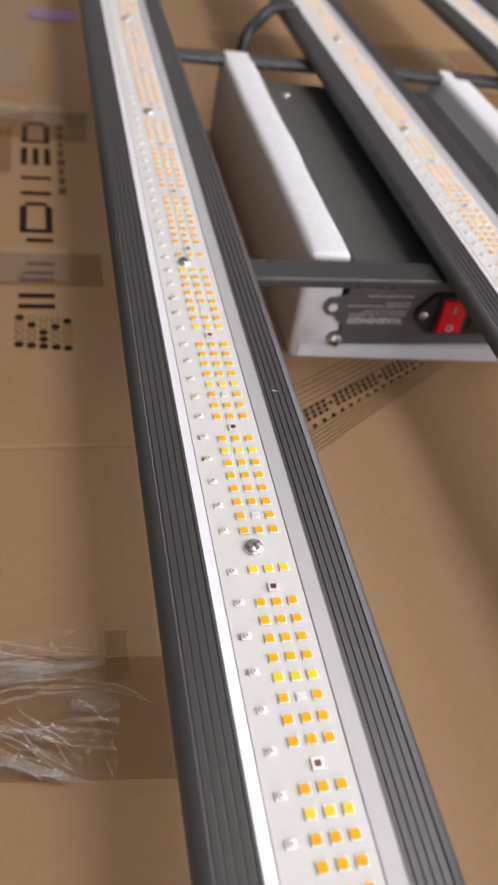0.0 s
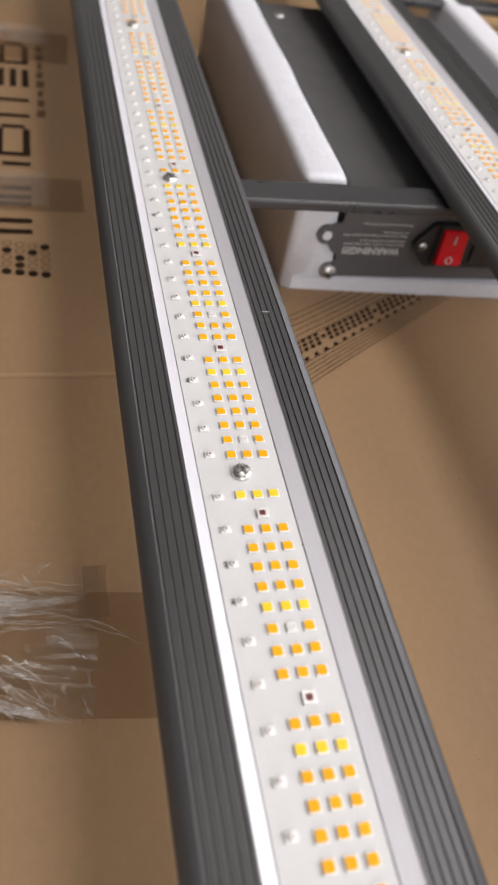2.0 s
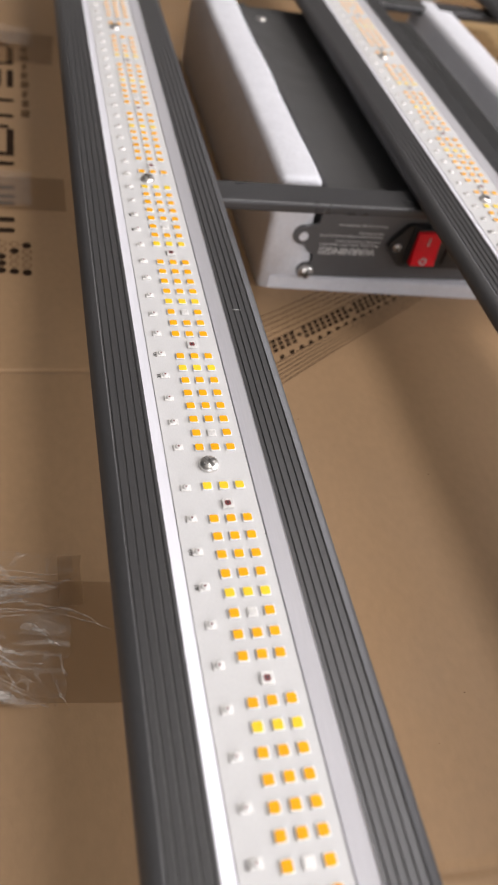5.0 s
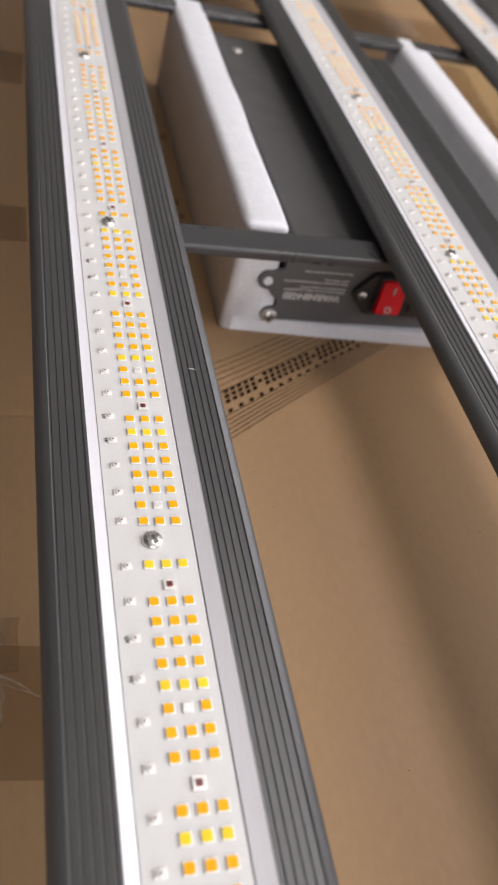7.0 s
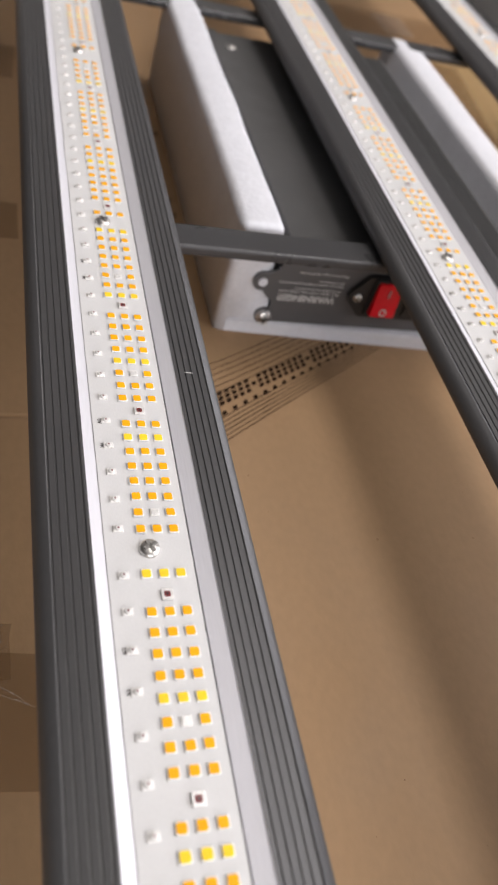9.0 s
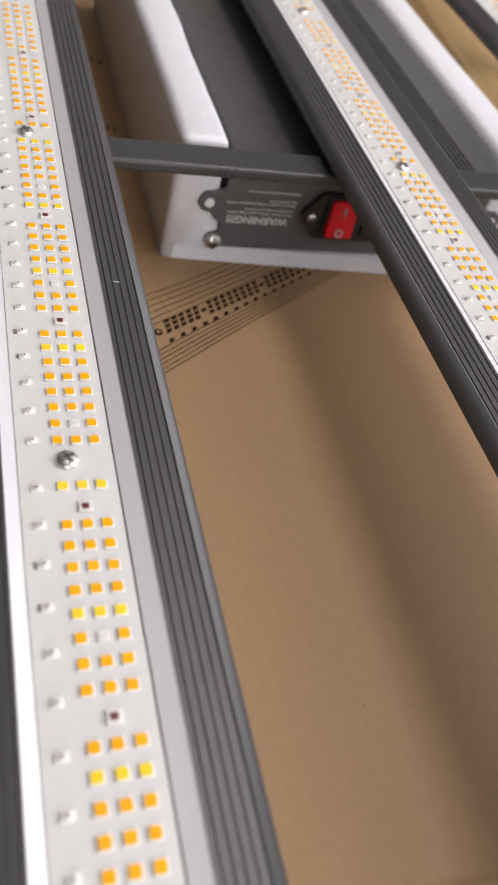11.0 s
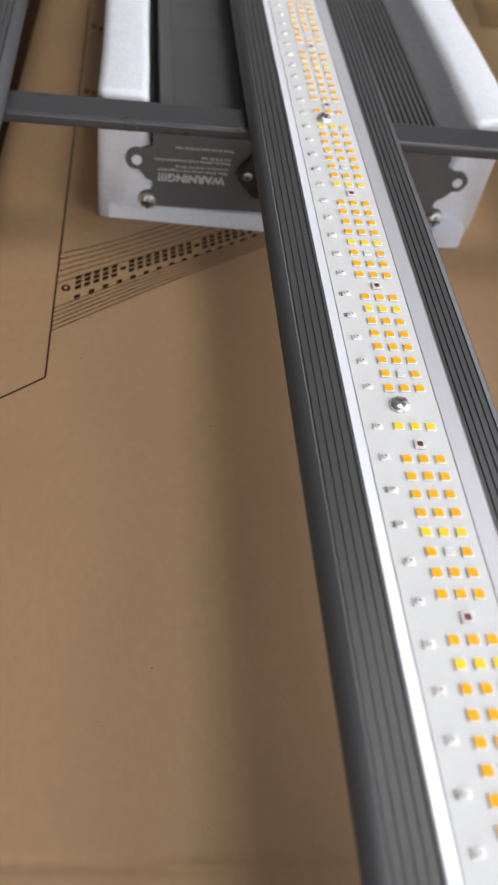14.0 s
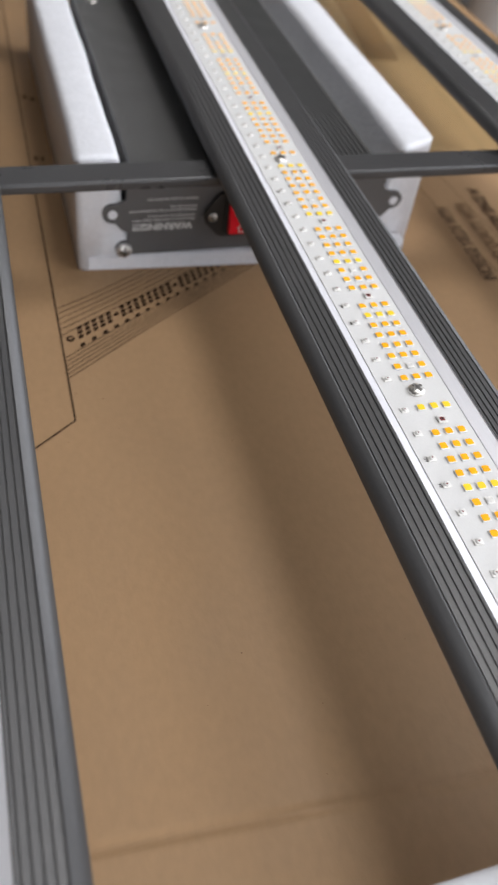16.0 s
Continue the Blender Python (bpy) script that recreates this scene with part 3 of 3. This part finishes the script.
def led_mesh(name, body, top, sx, sy, h, tx, ty, die=0.0):
    bm = bmesh.new()
    add_box(bm, -sx / 2, sx / 2, -sy / 2, sy / 2, 0, h, 0.0002, 1, 0)
    pts = []
    c = min(tx, ty) * 0.16
    for x, y in ((tx / 2, ty / 2 - c), (tx / 2 - c, ty / 2), (-tx / 2 + c, ty / 2), (-tx / 2, ty / 2 - c), (-tx / 2, -ty / 2 + c), (-tx / 2 + c, -ty / 2), (tx / 2 - c, -ty / 2), (tx / 2, -ty / 2 + c)):
        pts.append((x, y))
    lo = [bm.verts.new((x, y, h)) for x, y in pts]
    hi = [bm.verts.new((x * 0.95, y * 0.95, h + 0.00007)) for x, y in pts]
    bm.faces.new(hi).material_index = 1
    for i in range(8):
        bm.faces.new((lo[i], lo[(i + 1) % 8], hi[(i + 1) % 8], hi[i])).material_index = 1
    if die:
        add_box(bm, -die, die, -die, die, h + 0.00005, h + 0.0002, index=2)
    me = bpy.data.meshes.new(name)
    bm.to_mesh(me)
    bm.free()
    for q in (body, top) + ((DARKDIE,) if die else ()):
        me.materials.append(q)
    return me


def dome_mesh():
    """A clear side diode: white body, low clear dome, small die."""
    bm = bmesh.new()
    add_box(bm, -0.0015, 0.0015, -0.0012, 0.0012, 0, 0.0005, 0.00015, 1, 0)
    rings = []
    for r, z in ((0.00105, 0.0005), (0.00095, 0.0008), (0.0006, 0.0010)):
        rings.append([bm.verts.new((r * math.cos(a), r * math.sin(a), z)) for a in (math.pi * k / 6 for k in range(12))])
    for a, b in zip(rings, rings[1:]):
        for k in range(12):
            f = bm.faces.new((a[k], a[(k + 1) % 12], b[(k + 1) % 12], b[k]))
            f.material_index, f.smooth = 1, True
    f = bm.faces.new(rings[-1])
    f.material_index = 1
    add_box(bm, -0.0002, 0.0003, -0.0003, 0.0002, 0.0009, 0.00104, index=2)
    me = bpy.data.meshes.new("side_led")
    bm.to_mesh(me)
    bm.free()
    for q in (LEDBODY, CLEARLED, REDDIE):
        me.materials.append(q)
    return me


MESH = {"o": led_mesh("led", LEDBODY, ORANGE, 0.0031, 0.0031, 0.0005, 0.0026, 0.0026),
        "y": led_mesh("led", LEDBODY, YELLOW, 0.0031, 0.0031, 0.0005, 0.0026, 0.0026),
        "c": led_mesh("clear_led", LEDBODY, CLEARLED, 0.0028, 0.0028, 0.0005, 0.0022, 0.0022),
        "r": led_mesh("red_led", CLEARLED, REDDIE, 0.0034, 0.0034, 0.0007, 0.0018, 0.0018, 0.0003),
        "d": dome_mesh()}

# rows of diodes along a bar: place along y and the three kinds, or one red in the middle
ROWS_OF = []


def block(start, step, kinds):
    for i, k in enumerate(kinds):
        ROWS_OF.append((start + step * i, {"o": "ooo", "y": "yyy", "c": "oco"}[k]))


def reds(*ys):
    for y in ys:
        ROWS_OF.append((y, " r "))


block(0.0068, 0.00592, "ocooooyo")
block(0.0597, 0.00602, "oocyoooo")
block(0.1138, 0.0060, "yocooooy")
reds(0.054, 0.108, 0.1735)
block(0.1683, 0.006, "o")
block(-0.0083, 0.006, "y")
reds(-0.015, -0.069, -0.123, -0.177)
block(-0.0203, -0.00605, "ooooycoo")
block(-0.0748, -0.0060, "oyooooco")
block(-0.1285, -0.0060, "oyooc")
block(-0.1685, -0.006, "o")
block(-0.1825, -0.006, "ooycoooo")
for base in (0.1735, 0.3355, 0.4975, 0.6595):
    block(base + 0.0058, 0.006, "oooooyoo")
    block(base + 0.0598, 0.006, "ocooyooo")
    block(base + 0.1138, 0.006, "yooco")
    reds(base + 0.054, base + 0.108)
    if base > 0.2:
        reds(base)
        block(base - 0.0055, 0.006, "o")
SIDE = [-0.0086 - 0.01118 * i for i in range(20)] + [0.0071 + 0.01058 * i for i in range(80)]
SCREWS = [0.162 * k for k in range(-1, 6)]


def joined(name, items, parent, label):
    """All far diodes of a bar in one mesh."""
    vs, fs, mi = [], [], []
    order = []
    for k, x, y in items:
        me = MESH[k]
        off = len(vs)
        vs += [(v.co.x + x, v.co.y + y, v.co.z) for v in me.vertices]
        for p in me.polygons:
            fs.append([off + i for i in p.vertices])
            q = me.materials[p.material_index]
            if q not in order:
                order.append(q)
            mi.append(order.index(q))
    me = bpy.data.meshes.new(name)
    me.from_pydata(vs, [], fs)
    for q in order:
        me.materials.append(q)
    me.polygons.foreach_set("material_index", mi)
    ob = new(name, me)
    ob.parent = parent
    return tagged(ob, label, kind="stuff")


HOUSING = bar_housing()
HOUSING_ME = bpy.data.meshes.new("light_bar")
HOUSING.to_mesh(HOUSING_ME)
HOUSING.free()
HOUSING_ME.materials.append(ANOD)
HOUSING_ME.materials.append(SILVER)
SCREW_ME = bpy.data.meshes.new("board_screw")
sb = pan_screw(0.0031, 0.0019)
sb.to_mesh(SCREW_ME)
sb.free()
SCREW_ME.materials.append(STEEL)
SCREW_ME.materials.append(RECESS_SHADE)
for p in SCREW_ME.polygons:
    p.use_smooth = p.material_index == 0


def light_bar(cx, near, turn=0.0):
    """One bar: housing, board, diodes, screws. near: the stretch of y with single diodes."""
    bar = new("light_bar", HOUSING_ME)
    bar.parent = light
    bar.matrix_basis = pose(cx, 0, H, 0, 0, turn)
    tagged(bar, "ribbed dark grey aluminium housing with a silver channel")
    part("circuit_board", box(-0.01248, 0.0120, Y0 + 0.004, Y1 - 0.004, -0.00155, 0.0), BOARD, bar, "white circuit board")
    far = []
    for y, kinds in ROWS_OF:
        for k, x in zip(kinds, (-0.0019, 0.0030, 0.0078)):
            if k == " ":
                continue
            if near[0] < y < near[1]:
                ob = new(MESH[k].name, MESH[k])
                ob.parent = bar
                ob.location = (x + random.uniform(-0.00006, 0.00006), y + random.uniform(-0.00008, 0.00008), 0.00005)
                ob.rotation_euler = (0, 0, random.uniform(-0.03, 0.03))
            else:
                far.append((k, x, y))
    for y in SIDE:
        if y > Y1 - 0.02:
            continue
        if near[0] < y < near[1]:
            ob = new("side_led", MESH["d"])
            ob.parent = bar
            ob.location = (-0.0083, y, 0.00005)
        else:
            far.append(("d", -0.0083, y))
    joined("led_strip", far, bar, "rows of orange and clear diodes")
    for y in SCREWS:
        ob = new("board_screw", SCREW_ME)
        ob.parent = bar
        ob.location = (0.0, y, 0.0)
        ob.rotation_euler = (0, 0, 0.5 + y * 9)
    for text, y in (("UV", -0.0309), ("FR", -0.0421), ("UV", 0.0494), ("FR", 0.0388), ("UV", -0.1091), ("FR", 0.1235), ("UV", 0.134)):
        words("board_text", text, 0.0016, Matrix.Translation((-0.0108, y + 0.0009, 0.0001)) @ pose(0, 0, 0, 0, 0, -90), DARKDIE, bar, extrude=0.00003)
    return bar


bar_a = light_bar(-0.003, (-0.115, 0.115))
light_bar(0.161, (-0.062, 0.162))
light_bar(0.325, (0.29, 0.36))

# small scratch and specks on the first bar
for x, y, w, l in ((0.0222, 0.0722, 0.0003, 0.0028),):
    part("scratch", strip((x - l / 2, y), (x + l / 2, y - 0.0004), w, 0.0016), PRINT, bar_a, "short pale scratch")
part("speck", strip((0.0119, -0.0262), (0.0121, -0.0262), 0.0006, 0.0001), DARKDIE, bar_a, "small dark speck")


def cross_beam(x0, x1, y0, y1, z0, z1):
    bm = bmesh.new()
    add_box(bm, x0, x1, y0, y1, z0, z1, 0.0020, 6)
    return bm


part("cross_beam", cross_beam(-0.020, 0.62, 0.1648, 0.1826, 0.0575, 0.0630), BEAM, light, "dark grey square tube with rounded edges")
part("cross_beam", cross_beam(-0.020, 0.62, 0.4500, 0.4680, 0.0575, 0.0630), BEAM, light, "dark grey square tube with rounded edges")

# power lead at the far side
tagged(tube("power_cable", [(0.085, 0.485, 0.012), (0.0885, 0.497, 0.050), (0.0945, 0.51, 0.063), (0.106, 0.53, 0.0665), (0.122, 0.545, 0.0735), (0.150, 0.56, 0.066), (0.19, 0.58, 0.03)], 0.0045, RUBBER), "black rubber power cable rising behind the foam", "cable")

# ---- packing tape and torn film on the cardboard ----
def wavy(x0, x1, y0, y1, z, n=24, amp=0.0006, ragged=0.0):
    bm = bmesh.new()
    g = []
    for j in range(n + 1):
        row = []
        for i in range(n + 1):
            u, v = i / n, j / n
            x, y = x0 + (x1 - x0) * u, y0 + (y1 - y0) * v
            x += ragged * u * noise.noise(Vector((y * 150, 2.0, 0)))
            row.append(bm.verts.new((x, y, z + amp * (0.5 + 0.5 * noise.noise(Vector((x * 60, y * 130, 1)))))))
        g.append(row)
    for j in range(n):
        for i in range(n):
            bm.faces.new((g[j][i], g[j][i + 1], g[j + 1][i + 1], g[j + 1][i]))
    return bm


def tape(name, x0, x1, y0, y1, material, label, layer=0, amp=0.0003, ragged=0.0, turn=0.0):
    cx, cy = (x0 + x1) / 2, (y0 + y1) / 2
    ob = tagged(link(name, wavy(x0 - cx, x1 - cx, y0 - cy, y1 - cy, 0, amp=amp, ragged=ragged), material, smooth=True), label, "packing tape")
    ob.matrix_basis = pose(cx, cy, SURF + 0.0004 + 0.0006 * layer, 0, 0, turn)
    return ob


tape("packing_tape", -0.15, -0.0190, -0.0345, 0.0105, TAPE, "brown packing tape stuck on the cardboard", 0, turn=-6)
tape("packing_tape", -0.0465, -0.0385, -0.0040, 0.0165, TAPE, "small curled offcut of brown tape on the cardboard", 1, ragged=0.0015)
film = tape("torn_film", -0.15, -0.0430, -0.0325, 0.0215, FILM, "torn wrinkled clear film over brown tape", 2, amp=0.003, ragged=0.006, turn=-6)
tape("packing_tape", -0.30, -0.0325, 0.2430, 0.2770, TAPE, "brown packing tape across the printed mark", 0)
tape("packing_tape", -0.30, -0.0510, 0.2465, 0.2820, HAZE_TAPE, "milky clear tape across the printed mark", 1)
tape("packing_tape", -0.30, -0.0325, 0.4350, 0.4850, TAPE, "brown packing tape on the cardboard", 0, turn=-3)
far_film = tape("torn_film", -0.30, -0.0450, 0.462, 0.492, FILM, "wrinkled clear film strip on the cardboard", 2, amp=0.003, ragged=0.004, turn=-5)
for k in range(9):
    y0 = -0.012 + 0.003 * k
    bm = bmesh.new()
    rails = []
    for q in range(19):
        u = q / 18
        x, w = 0.03 + 0.095 * u, 0.0003 + 0.0006 * abs(noise.noise(Vector((u * 4, k * 2.3, 5))))
        y = y0 + 0.006 * noise.noise(Vector((u * 3, k * 1.7, 2))) - 0.004 * u
        z = 0.0032 + 0.001 * noise.noise(Vector((u * 6, k, 8)))
        rails.append([bm.verts.new((x, y + g * w, z + 0.0006 * (1 - abs(g)))) for g in (-1, 0, 1)])
    for r0, r1 in zip(rails, rails[1:]):
        for g in range(2):
            bm.faces.new((r0[g], r1[g], r1[g + 1], r0[g + 1]))
    part("film_strand", bm, GLINT_STRAND, far_film, "crease of torn film, its glint a white colour", True)
# far film: the greyish glare on it is painted by the milky colour
tape("torn_film", -0.30, -0.0620, 0.53, 0.80, HAZE_TAPE, "creased film over the cardboard, its glare a milky colour", 3, amp=0.003, ragged=0.012, turn=-4)
tape("packing_tape", -0.33, -0.0860, 0.375, 0.445, TAPE, "brown packing tape edge on the cardboard", 1)
tape("packing_tape", -0.33, -0.0800, 0.52, 0.61, HAZE_TAPE, "milky clear tape on the cardboard", 0)
tape("packing_tape", 0.322, 0.405, 0.287, 0.62, YELLOW_TAPE, "yellowed clear packing tape on the cardboard", 0, turn=-3)
tape("packing_tape", 0.345, 0.372, 0.44, 0.60, TAPE, "darker strip of brown packing tape on the cardboard", 1, turn=-8, ragged=0.01)
def film_at(u, v):
    """A place on the torn film: u to the edge under the bar, v from the far to the near edge of the tape."""
    return -0.0750 + u * (0.0640 - 0.0080 * v), 0.0180 - 0.0590 * v - 0.0065 * u


# crumpled shards: two ends on the film, a bend, the widths at the ends
SHARDS = ((-0.30, 0.30, 0.45, 0.21, 0.02, 0.0045, 0.0016), (-0.30, 0.26, 0.30, 0.24, -0.02, 0.0030, 0.0010), (-0.20, 0.42, 0.30, 0.37, -0.03, 0.0009, 0.0004),
          (-0.25, 0.50, 0.30, 0.40, -0.02, 0.0011, 0.0004), (0.28, 0.33, 0.75, 0.49, -0.05, 0.0007, 0.0002), (0.25, 0.37, 0.70, 0.47, -0.03, 0.0004, 0.0002),
          (-0.25, 0.72, 0.30, 0.93, 0.02, 0.0040, 0.0006), (-0.05, 0.78, 0.40, 0.94, 0.03, 0.0006, 0.0003), (-0.10, 0.80, 0.30, 0.94, -0.02, 0.0005, 0.0003),
          (0.14, 0.66, 0.31, 0.93, 0.00, 0.0005, 0.0004), (0.26, 0.47, 0.42, 0.55, -0.03, 0.0016, 0.0006), (0.40, 0.55, 0.48, 0.59, 0.00, 0.0006, 0.0003),
          (0.14, 0.60, 0.28, 0.65, 0.00, 0.0009, 0.0005), (0.13, 0.06, 0.24, 0.20, 0.01, 0.0012, 0.0007), (0.30, 0.20, 0.56, 0.12, 0.04, 0.0004, 0.0003),
          (0.47, 0.62, 0.52, 0.76, 0.04, 0.0011, 0.0014), (0.46, 0.80, 0.50, 0.90, 0.02, 0.0012, 0.0007), (0.42, 0.68, 0.47, 0.84, 0.03, 0.0004, 0.0004),
          (-0.2, 0.12, 0.10, 0.10, 0.02, 0.0016, 0.0007), (-0.2, 0.62, 0.20, 0.60, 0.03, 0.0010, 0.0005), (0.10, 0.84, 0.34, 0.93, 0.00, 0.0004, 0.0003))
rf = random.Random(31)
STRANDS = []
for k in range(26):
    v = rf.uniform(0.06, 0.44)
    STRANDS.append((rf.uniform(-0.32, 0.10), v, rf.uniform(0.20, 0.48), 0.24 + (v - 0.24) * 0.35 + rf.uniform(-0.06, 0.06), rf.uniform(-0.05, 0.03), rf.uniform(0.00012, 0.0007), rf.uniform(0.0001, 0.0004)))
for k in range(24):
    v = rf.uniform(0.52, 0.84)
    STRANDS.append((rf.uniform(-0.32, 0.06), v, rf.uniform(0.12, 0.46), min(0.95, v + rf.uniform(0.08, 0.34)), rf.uniform(-0.04, 0.04), rf.uniform(0.00012, 0.0008), rf.uniform(0.0001, 0.0004)))
for k in range(26):
    u, v, a, l = rf.uniform(0.24, 0.50), rf.uniform(0.42, 0.92), rf.uniform(0.6, 2.2), rf.uniform(0.03, 0.12)
    STRANDS.append((u, v, u + 0.7 * l * math.cos(a), min(0.96, v + l * math.sin(a)), rf.uniform(-0.02, 0.02), rf.uniform(0.0001, 0.0005), rf.uniform(0.0001, 0.0004)))
TO_FILM = film.matrix_basis.inverted()
for k, (u0, v0, u1, v1, bend, w0, w1) in enumerate(SHARDS + tuple(STRANDS)):
    bm = bmesh.new()
    n = 16
    rails = []
    for q in range(n + 1):
        u = q / n
        x, y = film_at(u0 + (u1 - u0) * u, v0 + (v1 - v0) * u + bend * math.sin(math.pi * u))
        w = (w0 + (w1 - w0) * u) * (0.45 + 0.55 * math.sin(math.pi * min(1, u + 0.12))) * (1 + 0.6 * noise.noise(Vector((u * 7, k * 3.1, 0))))
        z = SURF + 0.0030 + 0.0014 * noise.noise(Vector((u * 5, k, 0)))
        row = []
        for g in (-1, -0.3, 0.35, 1):
            row.append(bm.verts.new(TO_FILM @ Vector((x + 0.2 * g * w, y + g * w * (1 + 0.4 * noise.noise(Vector((u * 11, k, g)))), z + 0.0009 * noise.noise(Vector((u * 9, g * 2, k)))))))
        rails.append(row)
    for r0, r1 in zip(rails, rails[1:]):
        for g in range(3):
            bm.faces.new((r0[g], r1[g], r1[g + 1], r0[g + 1]))
    part("film_strand", bm, GLINT_STRAND, film, "crease of torn film, its glint a white colour", True)

# ---- far things ----
tape("purple_tape", -0.075, -0.030, 0.685, 0.715, PURPLE, "purple tape label on the cardboard", 1)
tape("packing_tape", 0.10, 0.48, 0.645, 0.712, TAPE, "yellowed brown packing tape across the cardboard", 0, turn=3)
tape("milky_patch", 0.325, 0.360, 0.655, 0.708, HAZE_TAPE, "milky clear patch on packing tape", 1)
roll = tagged(new("wrapped_roll"), "white wrapped roll standing on the dark floor", "roll")
rb = bmesh.new()
add_cyl(rb, Matrix.Translation((0, 0, 0.22)), 0.062, 0.060, 0.44, 40)
part("wrap", rb, WRAP, roll, smooth=False)
roll.matrix_basis = pose(0.705, 0.80, FLOOR_Z, 0, 0, 0)
# unseen frame, made up to carry the overhead fill
fill_frame = tagged(new("ceiling_lamp"), "unseen white frame added above the overhead fill light", "ceiling lamp")
part("frame", box(0.44, 1.24, -0.26, 1.10, 2.455, 2.498, 0.004), CEIL, fill_frame)
